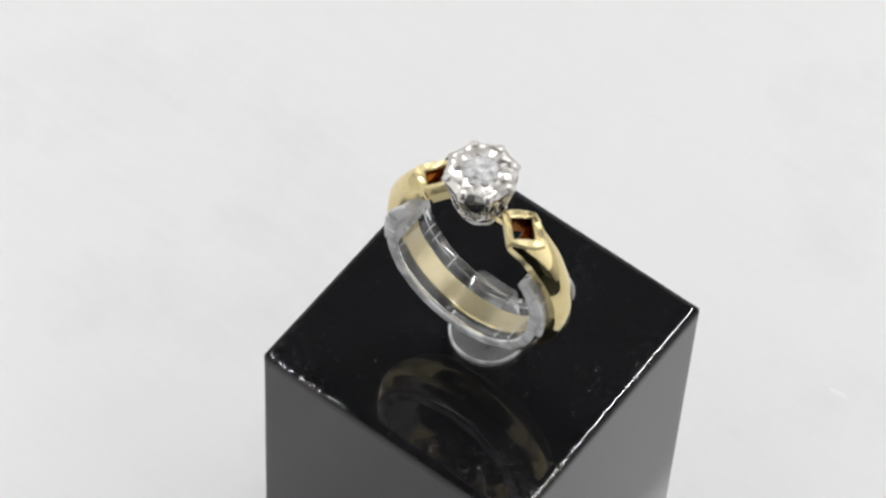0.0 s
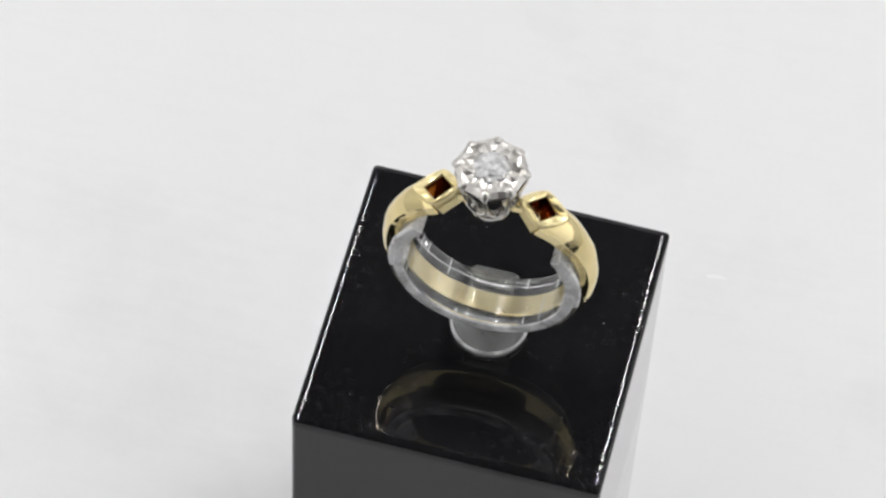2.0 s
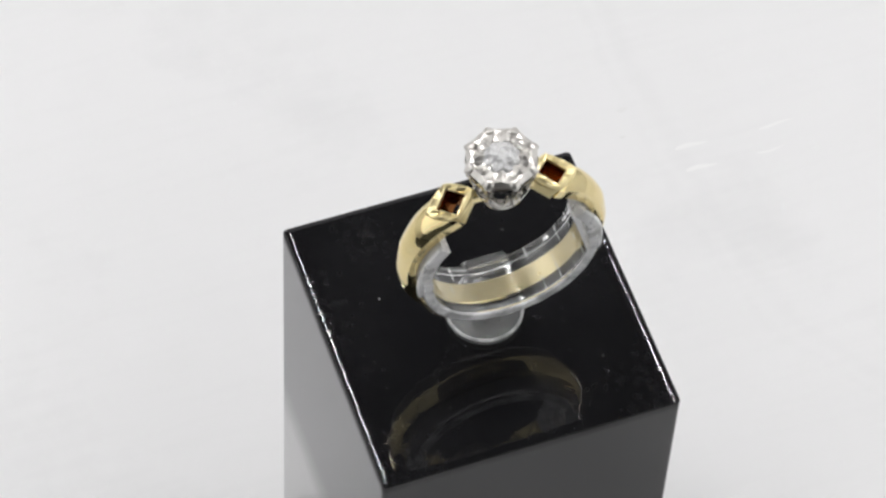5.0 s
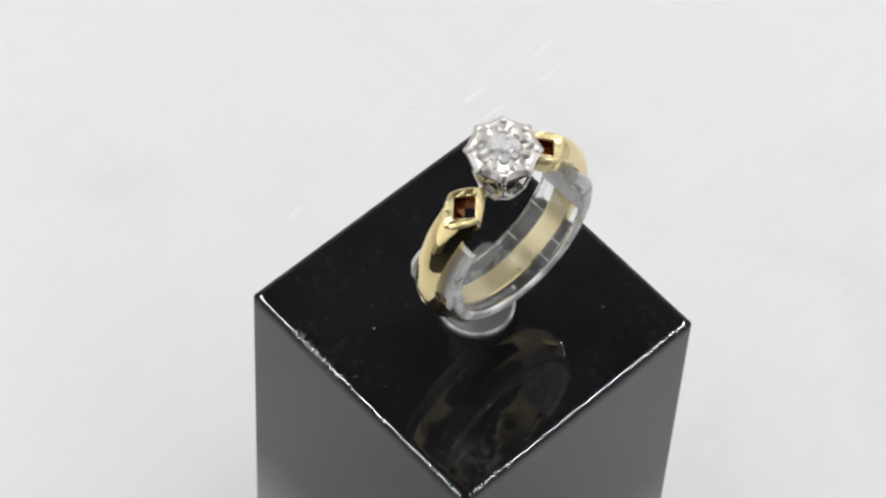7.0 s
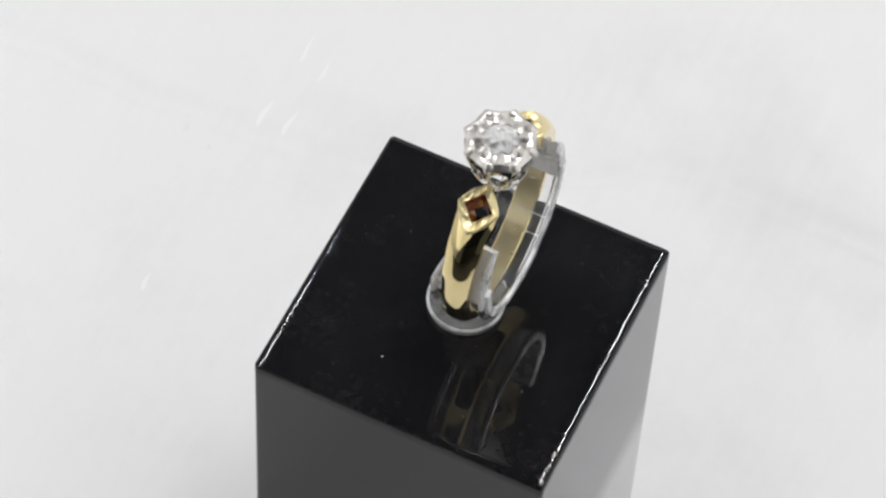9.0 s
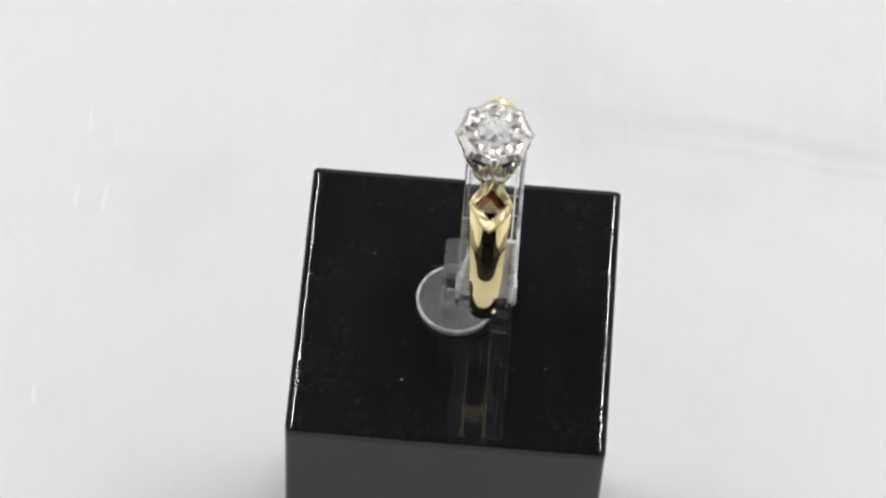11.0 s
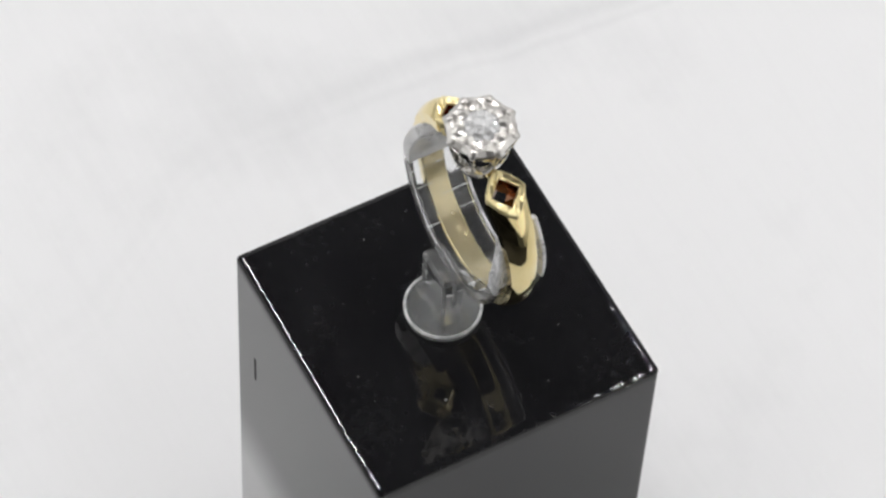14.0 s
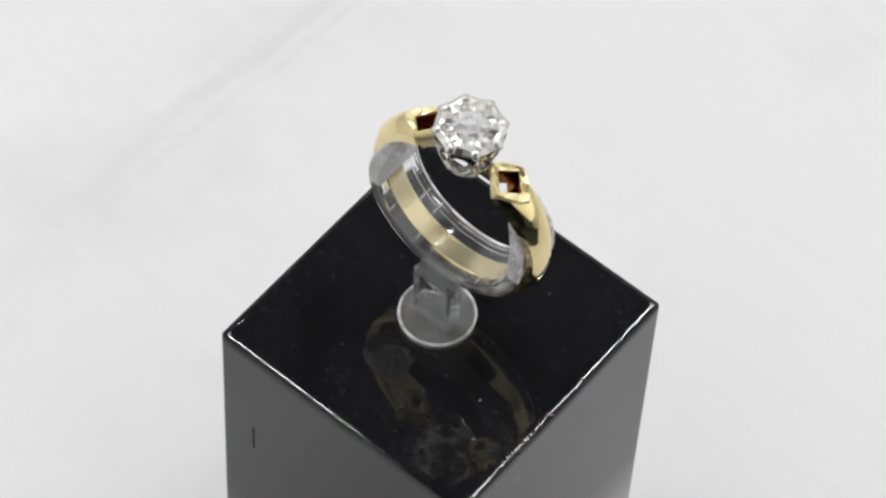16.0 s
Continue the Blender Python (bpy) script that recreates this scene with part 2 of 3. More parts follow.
def turning_sheet():
    t = thing("turntable", Vector((0, 0, -TALL)), "round white marble turntable with faint grey veins", "turntable", kind="structure")
    r = 0.15
    part("marble_top", lathe([(0, -0.007), (r - 0.001, -0.007), (r, -0.006), (r, -0.001), (r - 0.001, 0), (0, 0)], 128), MARBLE, t)
    ox, oy = AXIS_TO_BLOCK.x, AXIS_TO_BLOCK.y
    # pale streaks brushed on the sheet: start x, y and length, width
    for x, y, ln, w in ((43.9, 45.9, 4.2, 0.8), (44.0, 42.6, 4.0, 0.75), (54.5, 45.6, 4.5, 0.5), (17.3, 47.3, 2.6, 0.7), (53, 42.3, 3.5, 0.45)):
        bm = bmesh.new()
        n = 10
        vs = []
        for i in range(n + 1):
            s = i / n
            hw = w / 2 * math.sin(math.pi * min(1, s * 0.94 + 0.06)) ** 0.6 * (1 - 0.55 * s)
            wob = 0.12 * math.sin(5 * s + x)
            vs.append([((x + ln * s) * MM + ox, (y + wob - hw) * MM + oy, 0.00003), ((x + ln * s) * MM + ox, (y + wob) * MM + oy, 0.00003),
                       ((x + ln * s) * MM + ox, (y + wob + hw) * MM + oy, 0.00003)])
        loft(bm, vs, close_u=False, caps=False)
        part("streak", bm, STREAK, t, "pale brushed streak")
    # small grey flecks in the sheet
    for x, y, a in ((39.8, 53.2, 0.7), (38.5, 49.5, 0.4)):
        bm = bmesh.new()
        ring = [bm.verts.new(((x + a * math.cos(k) * (1 + 0.3 * math.sin(3 * k))) * MM + ox, (y + 0.5 * a * math.sin(k)) * MM + oy, 0.00004)) for k in np.linspace(0, 5.8, 12)]
        bm.faces.new(ring)
        part("fleck", bm, FLECK, t, "grey fleck")


FLECK = textured(material("grey_fleck", (0.55, 0.55, 0.55), 0.5), 800, 0.1, (0.77, 0.77, 0.77), (0.82, 0.82, 0.82))
tent()
for bar_x in (-0.165, 0.165):
    diode_bar(bar_x)
turning_sheet()


# ---- the black block ----
def display_block():
    t = thing("display_block", AXIS_TO_BLOCK + Vector((0, 0, -TALL)), "tall glossy black acrylic display block with polished edges", "display block")
    h = BLOCK / 2
    hy = h * 1.012
    EDGE, DROP = 1.1 * MM, 0.30 * MM
    # rounded square rings up the block, with a hand-polished, slightly wavy top edge
    per, cs = 400, 6

    def outline(inset, z, wavy):
        pts = []
        rc = max(0.0005 - inset * 0.3, 0.0002)
        for k, (sx, sy) in enumerate(((1, -1), (1, 1), (-1, 1), (-1, -1))):
            cx, cy = sx * (h - inset - rc), sy * (hy - inset - rc)
            a0 = -90 + 90 * k
            for i in range(cs + 1):
                a = radians(a0 + 90 * i / cs)
                pts.append(Vector((cx + rc * math.cos(a), cy + rc * math.sin(a), z)))
            nx, ny = ((1, 1), (-1, 1), (-1, -1), (1, -1))[k]
            b = Vector((nx * (h - inset - rc), ny * (hy - inset - rc), 0))
            a = radians(a0 + 90)
            end = b + Vector((rc * math.cos(a), rc * math.sin(a), z))
            start = pts[-1].copy()
            for i in range(1, per):
                pts.append(start.lerp(end, i / per))
        if wavy:
            for p in pts:
                broad = noise.noise(Vector((p.x * 160, p.y * 160, 3.1)))
                mid = noise.noise(Vector((p.x * 900, p.y * 900, 7.7)))
                fine = noise.noise(Vector((p.x * 3300, p.y * 3300, 1.3)))
                p.z += wavy * (broad + 0.45 * mid + 0.16 * fine)
        return pts

    rings = [outline(0.0004, 0.0, 0), outline(0, 0.0006, 0), outline(0, TALL * 0.5, 0), outline(0, TALL - DROP - 0.0012, 0)]
    for i in range(9):
        a = math.pi / 2 * i / 8
        rings.append(outline(EDGE * (1 - math.cos(a)), TALL - DROP + DROP * math.sin(a), 0.000027 if 0 < i < 8 else 0))
    bm = bmesh.new()
    loft(bm, rings)
    body = part("body", bm, BLACK, t, smooth=True)
    for f in body.data.polygons:
        if len(f.vertices) > 4:
            f.use_smooth = False
    # dust on the top and one scuff on a side
    rng = random.Random(5)
    spots = [(-8.7, 4.7, 0.11), (5.5, 8.5, 0.05), (9.8, -8.2, 0.05), (-2.5, 11.0, 0.045), (11.2, 3.2, 0.04), (7.5, -3.0, 0.04), (-6.2, -9.1, 0.05), (-11.5, -2.0, 0.04)]
    spots += [(rng.uniform(-13, 13), rng.uniform(-13, 13), rng.uniform(0.015, 0.03)) for _ in range(26)]
    for x, y, r in spots:
        part("dust_speck", lathe([(0, 0), (r * MM, 0.0), (r * 0.7 * MM, r * 0.6 * MM), (0, r * 0.8 * MM)], 6, (x * MM, y * MM, TALL - 0.000005)), DUST, t)
    bm = box(10.9 * MM, 11.25 * MM, hy - 0.00001, hy + 0.00004, TALL - 17.6 * MM, TALL - 13.6 * MM, 0.00002, 1)
    part("scuff", bm, SCUFF, t, "short dark upright scuff")


display_block()


# ---- the clear clip that holds the ring ----
CLIP = Vector((0.5, 0.0, 0.0))


def lathe_ring(r0, r1, z0, z1):
    """A rounded ring about z, sizes in millimetres."""
    bm = bmesh.new()
    c = 0.12
    sec = ((r0 + c, z0), (r1 - c, z0), (r1, z0 + c), (r1, z1 - c), (r1 - c, z1), (r0 + c, z1), (r0, z1 - c), (r0, z0 + c))
    rings = [[(r * math.cos(a) * MM, (r * math.sin(a) + 0.1) * MM, z * MM) for r, z in sec] for a in np.linspace(0, 2 * math.pi, 73)]
    loft(bm, rings, caps=False)
    bmesh.ops.remove_doubles(bm, verts=bm.verts[:], dist=0.000002)
    return bm


def ring_clip():
    t = thing("ring_clip", AXIS_TO_BLOCK + CLIP * MM, "clear plastic ring clip with a round foot and open curved band", "ring stand")
    prof = [(0, 0), (3.75, 0), (3.85, 0.1), (3.85, 0.65), (3.75, 0.8), (3.3, 0.8), (3.15, 0.62), (0, 0.6)]
    part("foot", lathe([(r * MM, z * MM) for r, z in prof], 64, (0, 0.1 * MM, 0.03 * MM)), FROSTED, t, "round hazy clear foot with a raised rim", smooth=True, angle=30)
    part("foot_rim", lathe_ring(3.58, 3.9, 0.55, 0.88), RIM, t, "whitish raised rim of the foot", smooth=True, angle=50)
    # tongue, tapered, rising behind the band
    bm = bmesh.new()
    rings = []
    for z, w, y0, y1 in ((0.62, 2.2, -0.8, 1.3), (2.0, 2.2, -0.8, 1.4), (5.5, 2.3, -0.9, 1.5), (7.9, 2.3, -0.8, 1.5), (8.4, 2.05, -0.55, 1.25)):
        c = 0.3
        rings.append([(x * MM, y * MM, z * MM) for x, y in ((-w + c, y0), (w - c, y0), (w, y0 + c), (w, y1 - c), (w - c, y1), (-w + c, y1), (-w, y1 - c), (-w, y0 + c))])
    loft(bm, rings)
    part("tongue", bm, CLEAR, t, "short clear tongue")
    # open band inside the ring: a shallow channel with a lip along each edge
    zc, y0, ri, ro = 16.8, -5.25, 7.75, 8.7

    def arc(a0, a1, n, section):
        bm = bmesh.new()
        rings = []
        for i in range(n + 1):
            deg = a0 + (a1 - a0) * i / n
            end = min(deg - 142, 398 - deg)
            back = -1.7 + 1.85 * min(1, end / 34) ** 0.7
            a = radians(deg)
            rings.append([(r * math.cos(a) * MM, y * MM, (zc + r * math.sin(a)) * MM) for r, y in section(back, min(1, end / 22))])
        loft(bm, rings)
        return bm

    def whole(back, rise):
        top = ro + 0.1 + 0.4 * rise
        return ((ri + 0.12, y0), (top - 0.15, y0), (top, y0 + 0.15), (top, y0 + 0.41), (ro, y0 + 0.55), (ro, back - 0.55), (top, back - 0.41), (top, back - 0.15), (top - 0.15, back),
                (ri + 0.12, back), (ri, back - 0.12), (ri, y0 + 0.12))

    def front_face(back, rise):
        return ((ri + 0.1, y0 - 0.3), (ro - 0.15, y0 - 0.3), (ro, y0 - 0.15), (ro, y0 - 0.012), (ri, y0 - 0.012), (ri, y0 - 0.2))

    part("rim", arc(176, 364, 84, front_face), RIM, t, "clear front rim of the band, whitened for piped light", smooth=True, angle=35)
    part("band", arc(190, 350, 80, whole), CLEAR, t, "clear channel of the band with raised lips", smooth=True, angle=35)
    for a0, a1 in ((142, 189.9), (350.1, 398)):
        part("band_end", arc(a0, a1, 20, whole), HAZY, t, "whitish hazy end of the band", smooth=True, angle=35)
    # white strips as painted glints across the inside, then shorter ones over the front rim
    rng = random.Random(12)
    more = []
    for k in range(11):
        a = rng.choice((rng.uniform(172, 225), rng.uniform(318, 368), rng.uniform(225, 318)))
        ya = rng.choice((y0 + 0.1, rng.uniform(-4.5, -1.5)))
        more.append((a, ya, ya + rng.uniform(0.5, 1.6), rng.uniform(0.06, 0.2)))
    for k in range(26):
        a = rng.choice((rng.uniform(170, 232), rng.uniform(308, 370)))
        q, r0, r1 = math.degrees(rng.uniform(0.03, 0.11) / ri), ri + rng.uniform(0.05, 0.3), ro - rng.uniform(0.06, 0.3)
        bm = bmesh.new()
        loft(bm, [[(r * math.cos(radians(b)) * MM, y * MM, (zc + r * math.sin(radians(b))) * MM) for b, y in ((a - q, y0 - 0.28), (a + (r - r0) * 0.8, y0 - 0.325), (a + q, y0 - 0.28), (a, y0 - 0.26))] for r in np.linspace(r0, r1, 3)])
        part("rim_glint", bm, GLINT, t)
    for a, ya, yb, w in (*more, (207, -1.9, 0.0, 0.10), (216, -1.3, 0.05, 0.16), (238, -1.6, 0.0, 0.12), (297, -1.2, 0.0, 0.14), (326, -1.7, 0.0, 0.15), (341, -1.6, 0.05, 0.1)):
        bm = bmesh.new()
        k = math.degrees(w / ri)
        rings = []
        for y in np.linspace(ya, yb, 5):
            q = k * (0.6 + 0.4 * math.sin(9 * y + a))
            rings.append([(r * math.cos(radians(b)) * MM, y * MM, (zc + r * math.sin(radians(b))) * MM) for r, b in ((ri - 0.005, a - q / 2), (ri - 0.04, a), (ri - 0.005, a + q / 2), (ri + 0.03, a))])
        loft(bm, rings)
        part("band_glint", bm, GLINT, t)


# ---- the ring ----
RING = Vector((0.48, -2.55, 16.8))
LEAN = -2.4
R_IN, HOLE_AT, TABLE_TILT, TABLE_R = 8.8, 27.8, 21.0, 10.65


def lerp_table(rows, x):
    for (x0, *a), (x1, *b) in zip(rows, rows[1:]):
        if x <= x1:
            s = max(0, (x - x0) / (x1 - x0))
            s = s * s * (3 - 2 * s)
            return [p + (q - p) * s for p, q in zip(a, b)]
    return list(rows[-1][1:])


# angle from the top: width, thickness, width of the flat outer facet, roundness
SHANK = [(30, 3.75, 1.75, 2.3, 0.0), (48, 3.35, 1.95, 2.0, 0.0), (66, 2.95, 1.8, 1.6, 0.05), (82, 2.65, 1.55, 1.15, 0.25), (100, 2.5, 1.45, 0.7, 0.8), (120, 2.4, 1.4, 0.4, 1.0), (180, 2.35, 1.3, 0.4, 1.0)]


def shank_section(a):
    w, t, wf, rnd = lerp_table(SHANK, a)
    f = wf / w
    pts = []
    for s in (-1, -0.8, -0.6, -0.4, -0.2, 0, 0.2, 0.4, 0.6, 0.8, 1):
        # cambered roof, flatter in its middle, or round back
        roof = 1 - 0.36 * s * s - 0.06 * max(0, abs(s) - f)
        arch = 0.5 + 0.5 * math.sqrt(max(0, 1 - (abs(s) * 0.98) ** 2.6))
        pts.append((s * w / 2, R_IN + t * (roof * (1 - rnd) + arch * rnd)))
    pts.append((w / 2, R_IN + 0.12))
    pts.append((w / 2 - 0.14, R_IN))
    pts.append((0, R_IN - 0.02))
    pts.append((-w / 2 + 0.14, R_IN))
    pts.append((-w / 2, R_IN + 0.12))
    return pts, w


def shank():
    """The band from one shoulder round the bottom to the other; its ends are notched to fit the box settings."""
    bm = bmesh.new()
    rings = []
    N = 150
    for i in range(N + 1):
        s = i / N
        a = 30 + 300 * s
        aa = a if a <= 180 else 360 - a
        pts, w = shank_section(aa)
        ring = []
        for y, r in pts:
            notch = 9.5 * (1 - min(1, abs(y) / (w / 2)))
            k = max(0, 1 - (aa - 30) / 24)
            ang = aa + notch * k
            ang = ang if a <= 180 else 360 - ang
            ring.append((r * math.sin(radians(ang)) * MM, y * MM, r * math.cos(radians(ang)) * MM))
        rings.append(ring)
    loft(bm, rings)
    return bm


def box_setting():
    """An open square setting on its point, cut right through, with bright-cut facets round the hole. Local z is up from the ring."""
    bm = bmesh.new()

    def rhomb(ax, ay, z, n=4, more=0.0, soft=1.0):
        c = [(ax + more, 0), (0, ay), (-ax, 0), (0, -ay)]
        out = []
        for k in range(4):
            (x0, y0), (x1, y1) = c[k], c[(k + 1) % 4]
            for i in range(n):
                s = i / n
                x, y = x0 + (x1 - x0) * s, y0 + (y1 - y0) * s
                k = ((abs(x) / (ax + (more if x > 0 else 0))) ** soft + (abs(y) / ay) ** soft) ** (-1 / soft)
                out.append((x * k, y * k, z))
        return out

    def cut(pts, amt):
        return [(x, y, z - (amt if i % 2 else 0) - 0.05 * math.sin(i * 2.3)) for i, (x, y, z) in enumerate(pts)]

    outer = [rhomb(1.6, 1.5, -2.3), rhomb(1.95, 1.8, -1.2), rhomb(2.35, 2.02, -0.4, more=0.3, soft=1.3), rhomb(2.34, 2.02, -0.05, more=0.3, soft=1.3)]
    rim = [cut(rhomb(2.2, 1.9, 0.08, more=0.22, soft=1.28), 0.08), cut(rhomb(1.82, 1.66, 0.02, more=0.1, soft=1.1), 0.2), rhomb(1.52, 1.46, -0.12), rhomb(1.47, 1.42, -0.28), rhomb(0.8, 0.8, -2.25)]
    rings = [[Vector(p) * MM for p in r] for r in outer + rim]
    vs = loft(bm, rings, caps=False)
    n = len(vs[0])
    for i in range(n):
        bm.faces.new((vs[-1][i], vs[-1][(i + 1) % n], vs[0][(i + 1) % n], vs[0][i]))
    # inner sheet whose colour carries the hole's shade and warm glow
    lining = bmesh.new()
    loft(lining, [[Vector(p) * MM for p in r] for r in (rhomb(1.44, 1.39, -0.3), rhomb(0.74, 0.74, -2.2))], caps=False)
    return bm, lining


Z_TOP, Z_BASE = 14.0, 7.95   # heights of the head over the ring's centre
BASE_R = 1.75


def petal_mesh(seed):
    """One cut petal of the star-shaped top plate, an eighth of the round: a grooved ridge with two bright-cut wings that point over the stone."""
    bm = bmesh.new()
    rng = random.Random(seed)
    h = 22.5

    def p(r, a, z, loose=0.05):
        a = radians(a + (rng.uniform(-1.5, 1.5) if loose else 0))
        r += rng.uniform(-loose, loose)
        return bm.verts.new((r * math.cos(a) * MM, r * math.sin(a) * MM, (z + rng.uniform(-loose, loose) * 0.8) * MM))

    groove = [p(1.9, 0, -0.10), p(2.45, 0, -0.22), p(3.05, 0, -0.1)]
    tip = p(3.42, 0, -0.34)
    sides = []
    for d in (-1, 1):
        sides.append(dict(
            point=p(1.38, h * d, 0.10, 0), crest=p(2.15, h * d, 0.20, 0), brow=p(2.75, h * d, 0.05, 0), edge=p(3.24, h * d, -0.34, 0),
            bay=p(1.78, 11 * d, -0.02), cheek=p(2.5, 11.5 * d, -0.02), lip=p(3.36, 9.5 * d, -0.28), horn=p(2.95, 8 * d, 0.02)))
    for q in sides:
        for f in ((q["point"], q["crest"], q["bay"]), (q["bay"], q["crest"], q["cheek"]), (q["crest"], q["brow"], q["cheek"]), (q["cheek"], q["brow"], q["horn"]),
                  (q["brow"], q["edge"], q["lip"]), (q["brow"], q["lip"], q["horn"]), (groove[0], q["bay"], q["cheek"]), (groove[0], q["cheek"], groove[1]),
                  (groove[1], q["cheek"], q["horn"]), (groove[1], q["horn"], groove[2]), (groove[2], q["horn"], q["lip"]), (groove[2], q["lip"], tip)):
            bm.faces.new(f)
    # skirt down to the wall
    edge = [sides[0]["edge"], sides[0]["lip"], tip, sides[1]["lip"], sides[1]["edge"]]
    low = [bm.verts.new((v.co.x * 0.95, v.co.y * 0.95, v.co.z - 0.5 * MM)) for v in edge]
    for i in range(4):
        bm.faces.new((edge[i], edge[i + 1], low[i + 1], low[i]))
    return bm


def gallery_mesh():
    """The tapering wall of the head with eight arched openings."""
    bm = bmesh.new()
    K = 28

    def at(phi, v, inset):
        s = v ** 0.8
        r = (BASE_R + (3.32 - BASE_R) * s) - inset
        bulge = 0.1 * math.sin(math.pi * v)
        z = Z_BASE - Z_TOP + 0.55 + v * (Z_TOP - Z_BASE - 0.55 - 0.6)
        return ((r + bulge) * math.cos(phi) * MM, (r + bulge) * math.sin(phi) * MM, z * MM)

    for k in range(8):
        c = 2 * math.pi * k / 8 + math.pi / 8
        h = math.pi / 8
        layers = {}
        for name, inset in (("o", 0.0), ("i", 0.35)):
            inn, out = [], []
            for i in range(K):
                a = 2 * math.pi * i / K
                x, y = math.cos(a), math.sin(a)
                m = max(abs(x), abs(y))
                out.append(bm.verts.new(at(c + h * x / m, 0.5 + 0.5 * y / m, inset)))
                inn.append(bm.verts.new(at(c + h * 0.74 * x, 0.62 + 0.28 * y, inset)))
            for i in range(K):
                j = (i + 1) % K
                bm.faces.new((out[i], out[j], inn[j], inn[i]))
            layers[name] = inn
        for i in range(K):
            j = (i + 1) % K
            bm.faces.new((layers["o"][i], layers["o"][j], layers["i"][j], layers["i"][i]))
    bmesh.ops.remove_doubles(bm, verts=bm.verts[:], dist=0.000003)
    return bm


def scallop_mesh():
    """A wavy wire round the head that dips under every opening."""
    bm = bmesh.new()
    rings = []
    n = 128
    for i in range(n + 1):
        phi = 2 * math.pi * i / n
        v = 0.27 + 0.09 * math.cos(8 * phi)
        r = BASE_R + (3.32 - BASE_R) * v ** 0.8 + 0.1 * math.sin(math.pi * v) + 0.06
        z = Z_BASE - Z_TOP + 0.55 + v * (Z_TOP - Z_BASE - 1.15)
        rings.append([((r + 0.2 * math.cos(a)) * math.cos(phi) * MM, (r + 0.2 * math.cos(a)) * math.sin(phi) * MM, (z + 0.26 * math.sin(a)) * MM) for a in np.linspace(0, 2 * math.pi, 8, endpoint=False)])
    loft(bm, rings, caps=False)
    bmesh.ops.remove_doubles(bm, verts=bm.verts[:], dist=0.000002)
    return bm


def brilliant():
    """A round brilliant with table, crown, girdle and pavilion facets."""
    bm = bmesh.new()
    R = 1.74
    n = 8

    def ring(r, z, cnt, off=0.0):
        return [bm.verts.new((r * R * math.cos(2 * math.pi * (i + off) / cnt) * MM, r * R * math.sin(2 * math.pi * (i + off) / cnt) * MM, z * R * MM)) for i in range(cnt)]

    table = ring(0.42, 0.36, n)
    star = ring(0.70, 0.25, n, 0.5)
    g1 = ring(1.0, 0.03, 2 * n)
    g0 = ring(1.0, -0.03, 2 * n)
    pav = ring(0.30, -0.62, n, 0.5)
    cul = bm.verts.new((0, 0, -0.88 * R * MM))
    bm.faces.new(table)
    for i in range(n):
        j = (i + 1) % n
        bm.faces.new((table[i], star[i], table[j]))
        bm.faces.new((star[i - 1], g1[2 * i], star[i], table[i]))
        bm.faces.new((star[i], g1[2 * i], g1[2 * i + 1]))
        bm.faces.new((star[i], g1[2 * i + 1], g1[(2 * i + 2) % (2 * n)]))
        bm.faces.new((g0[2 * i], pav[i], g0[2 * i + 1]))
        bm.faces.new((g0[2 * i + 1], pav[i], g0[(2 * i + 2) % (2 * n)]))
        bm.faces.new((g0[2 * i], pav[i - 1], cul, pav[i]))
    for i in range(2 * n):
        j = (i + 1) % (2 * n)
        bm.faces.new((g1[i], g0[i], g0[j], g1[j]))
    return bm


def tip_mesh():
    """The rounded end of a claw, folded over the rim."""
    bm = bmesh.new()
    bmesh.ops.create_icosphere(bm, subdivisions=2, radius=1)
    for v in bm.verts:
        x, y, z = v.co
        v.co = Vector((x * 0.5 - 0.10 * z * z, y * 0.52 * (1 - 0.3 * x), z * 0.32 - 0.16 * x)) * MM
    return bm


def claw_mesh():
    """A tapered upright claw between two openings, along local x outwards."""
    bm = bmesh.new()
    rings = []
    for v, w in ((0.0, 0.16), (0.3, 0.15), (0.7, 0.19), (0.93, 0.26), (1.0, 0.2)):
        r = BASE_R + (3.42 - BASE_R) * v ** 0.8 + 0.1 * math.sin(math.pi * v)
        z = Z_BASE - Z_TOP + 0.4 + v * (Z_TOP - Z_BASE - 0.4 - 0.42)
        rings.append([((r + w * 0.55 * math.cos(a)) * MM, w * math.sin(a) * MM, z * MM) for a in np.linspace(0, 2 * math.pi, 10, endpoint=False)])
    loft(bm, rings)
    return bm


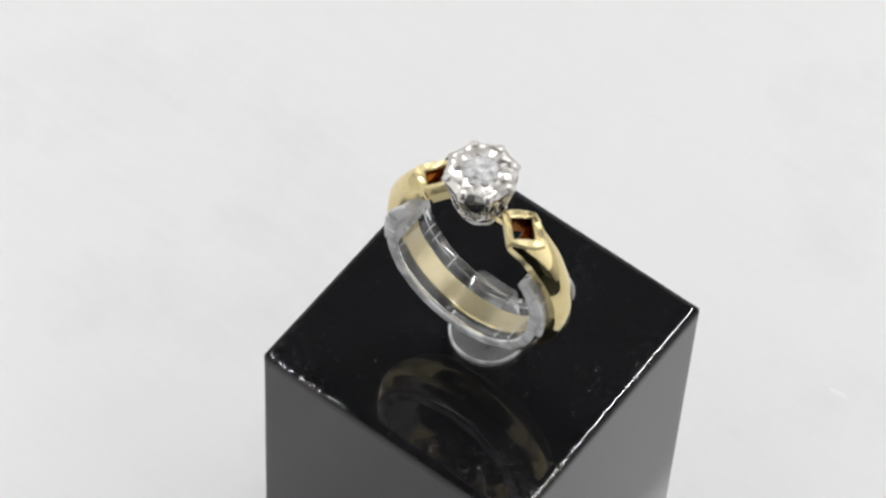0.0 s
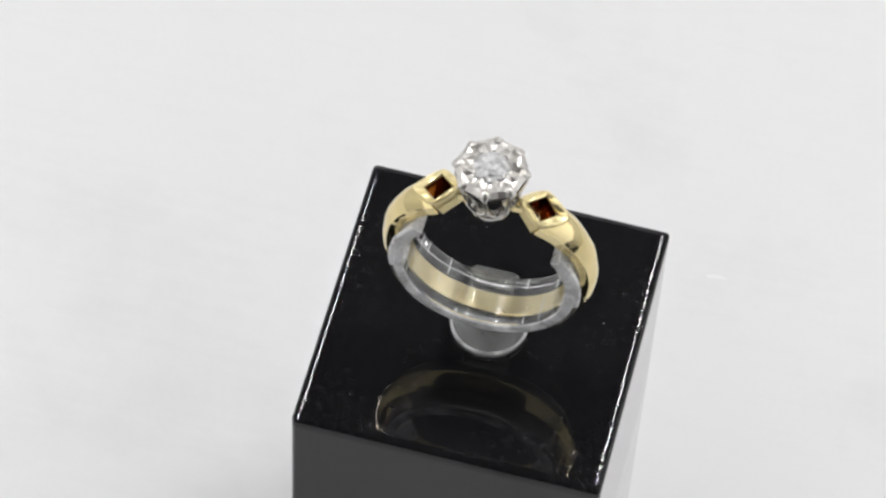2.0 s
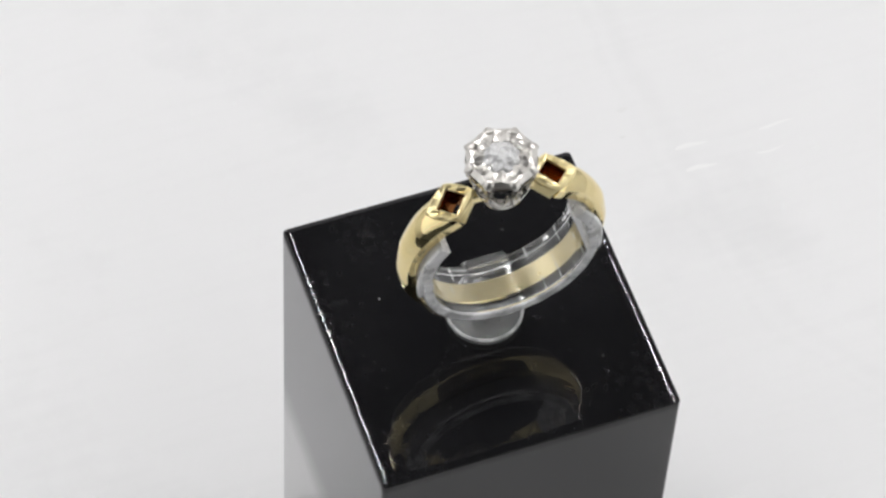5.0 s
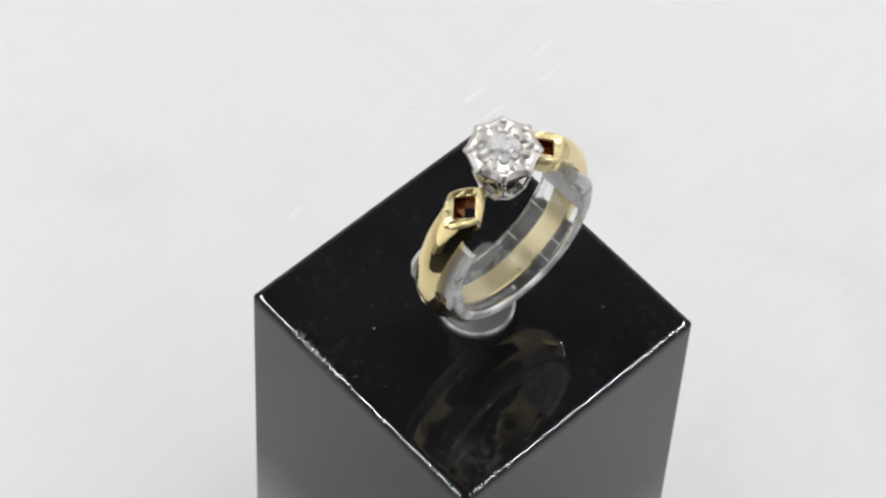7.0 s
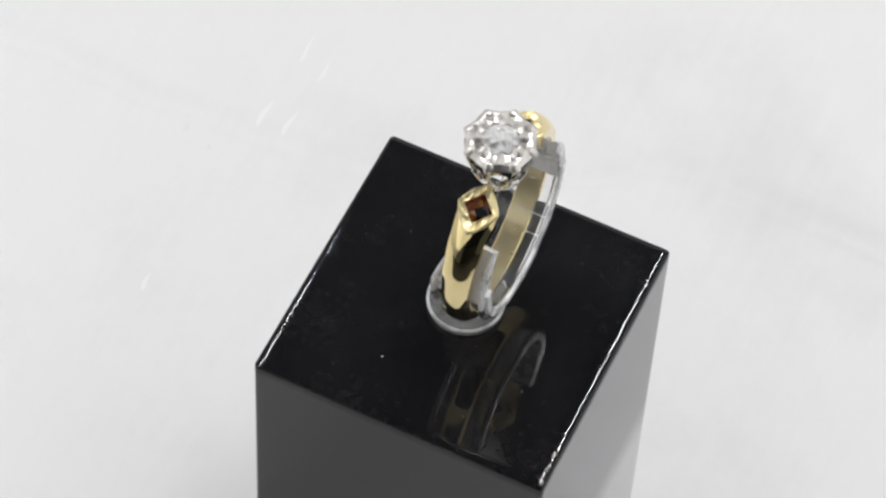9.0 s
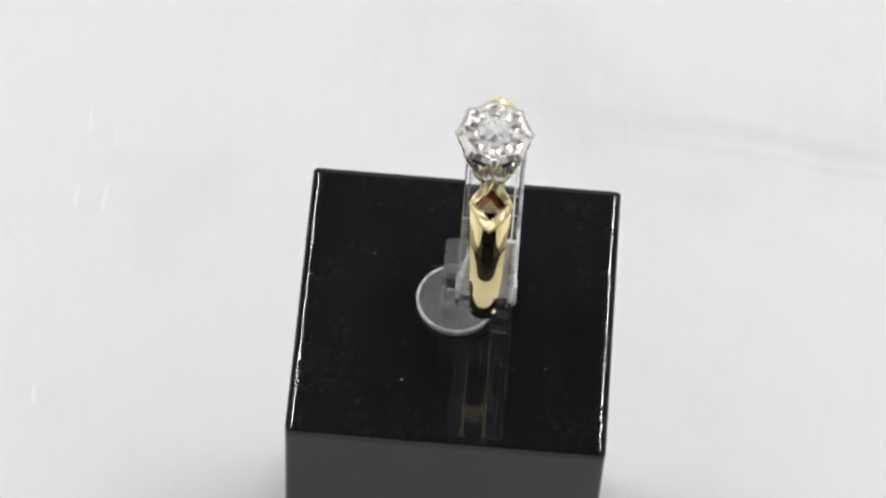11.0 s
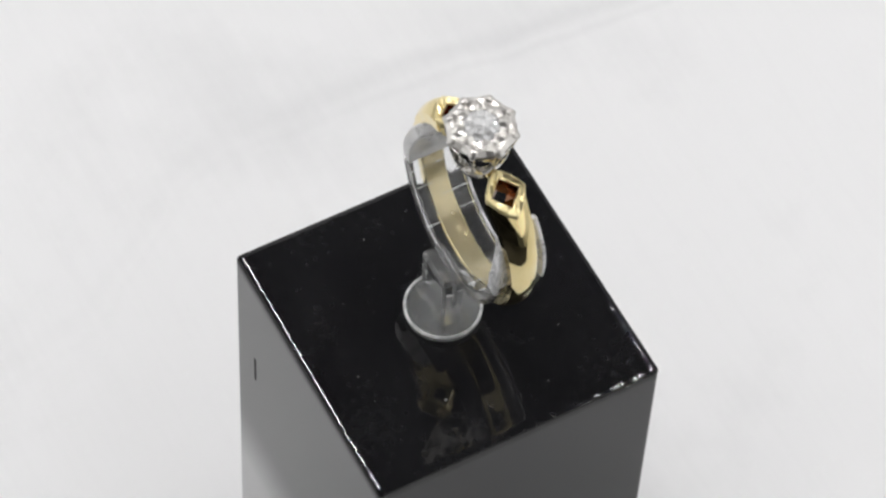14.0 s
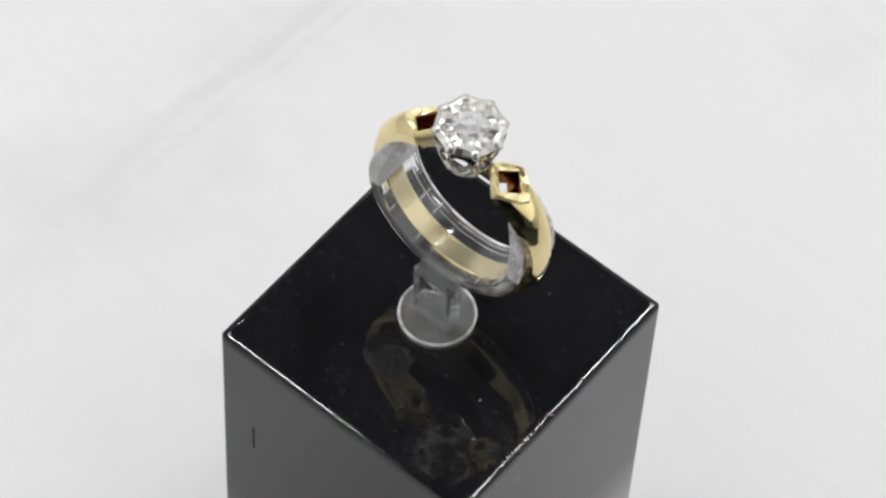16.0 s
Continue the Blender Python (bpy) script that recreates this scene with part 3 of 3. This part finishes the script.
def diamond_ring():
    lean = AXIS_TO_BLOCK + RING * MM
    t = thing("diamond_ring", lean, "yellow gold ring with a white gold flower head and round diamond", "ring")
    inner = pose(0, 0, 0, 0, LEAN, 0)
    s = part("shank", shank(), GOLD, t, smooth=True, angle=24)
    s.matrix_basis = inner
    s.data.materials.append(SATIN_GOLD)
    for f in s.data.polygons:
        if math.hypot(f.center.x, f.center.z) < (R_IN + 0.03) * MM:
            f.material_index = 1
    for a in (66, 71.5, 77, 84):
        mark = part("hallmark", box(-0.32 * MM, 0.32 * MM, -0.42 * MM, 0.42 * MM, -0.03 * MM, 0.02 * MM, 0.01 * MM, 1), SHADED_GOLD, s, "small worn stamped mark")
        mark.matrix_basis = pose(0, 0, 0, 0, a, 0) @ pose(0, 0, (R_IN - 0.02) * MM)
    for side in (1, -1):
        rim, lining = box_setting()
        b = part("shoulder_setting", rim, CUT_GOLD, t, "square open gold setting with an empty hole")
        part("lining", lining, SHADED_GOLD, b, "gold inside of the hole, shade and orange glow in its colour")
        a = radians(HOLE_AT)
        spot = Matrix.Translation((side * TABLE_R * math.sin(a) * MM, 0, TABLE_R * math.cos(a) * MM))
        b.matrix_basis = inner @ spot @ pose(0, 0, 0, 0, side * TABLE_TILT, 0) @ pose(0, 0, 0, 0, 0, 0 if side > 0 else 180)
    head = part("head", gallery_mesh(), WHITE_GOLD, t, "white gold head with arched openings", smooth=True, angle=40)
    head.matrix_basis = inner @ pose(0, 0.18 * MM, Z_TOP * MM)
    bm = bmesh.new()
    rings = []
    for i in range(64):
        a = 2 * math.pi * i / 64
        sec = [(BASE_R - 0.45, -0.1), (BASE_R + 0.1, -0.15), (BASE_R + 0.25, 0.1), (BASE_R + 0.2, 0.5), (BASE_R - 0.1, 0.65), (BASE_R - 0.45, 0.6)]
        rings.append([(r * math.cos(a) * MM, r * math.sin(a) * MM, (Z_BASE - Z_TOP + z) * MM) for r, z in sec])
    rings.append(rings[0])
    loft(bm, rings, caps=False)
    bmesh.ops.remove_doubles(bm, verts=bm.verts[:], dist=0.000002)
    part("base_collar", bm, WHITE_GOLD, head, smooth=True, angle=40)
    # little bars that join head and shoulders
    for side in (1, -1):
        part("bridge", box(side * 1.5 * MM if side > 0 else -3.3 * MM, 3.3 * MM if side > 0 else -1.5 * MM, -0.5 * MM, 0.5 * MM, (Z_BASE - Z_TOP + 0.2) * MM, (Z_BASE - Z_TOP + 1.4) * MM, 0.2 * MM), GOLD, head)
    part("scallop", scallop_mesh(), WHITE_GOLD, head, smooth=True).matrix_basis = pose(0, 0, 0, 0, 0, 3)
    first = {}
    for k in range(8):
        turn = pose(0, 0, 0, 0, 0, 45 * k + 3)
        part("petal", petal_mesh(k), CUT_WHITE, head).matrix_basis = turn
        for name, make, mat, m in (("claw_tip", tip_mesh, CUT_WHITE, turn @ pose(3.18 * MM, 0, -0.24 * MM)),
                                   ("claw", claw_mesh, WHITE_GOLD, turn)):
            if name not in first:
                first[name] = part(name, make(), mat, head, smooth=True)
                ob = first[name]
            else:
                ob = new(name, first[name].data)
                ob.parent = head
            ob.matrix_basis = m
    bm = lathe([(0, -2.1 * MM), (0.5 * MM, -2.1 * MM), (1.95 * MM, -0.6 * MM), (1.95 * MM, -0.25 * MM), (1.72 * MM, -0.2 * MM), (0.35 * MM, -1.7 * MM), (0, -1.7 * MM)], 32)
    part("seat", bm, CUT_WHITE, head, smooth=True, angle=30)
    d = part("diamond", brilliant(), DIAMOND, head, "round brilliant-cut clear diamond")
    d.matrix_basis = pose(0, 0, -0.1 * MM)


ring_clip()
diamond_ring()


def motions():
    times = [0.5 * i for i in range(33)]
    for ob, place in MOVERS:
        walk(ob, [(t, Matrix.Rotation(radians(turn_at(t)), 4, "Z") @ Matrix.Translation(place)) for t in times])


motions()
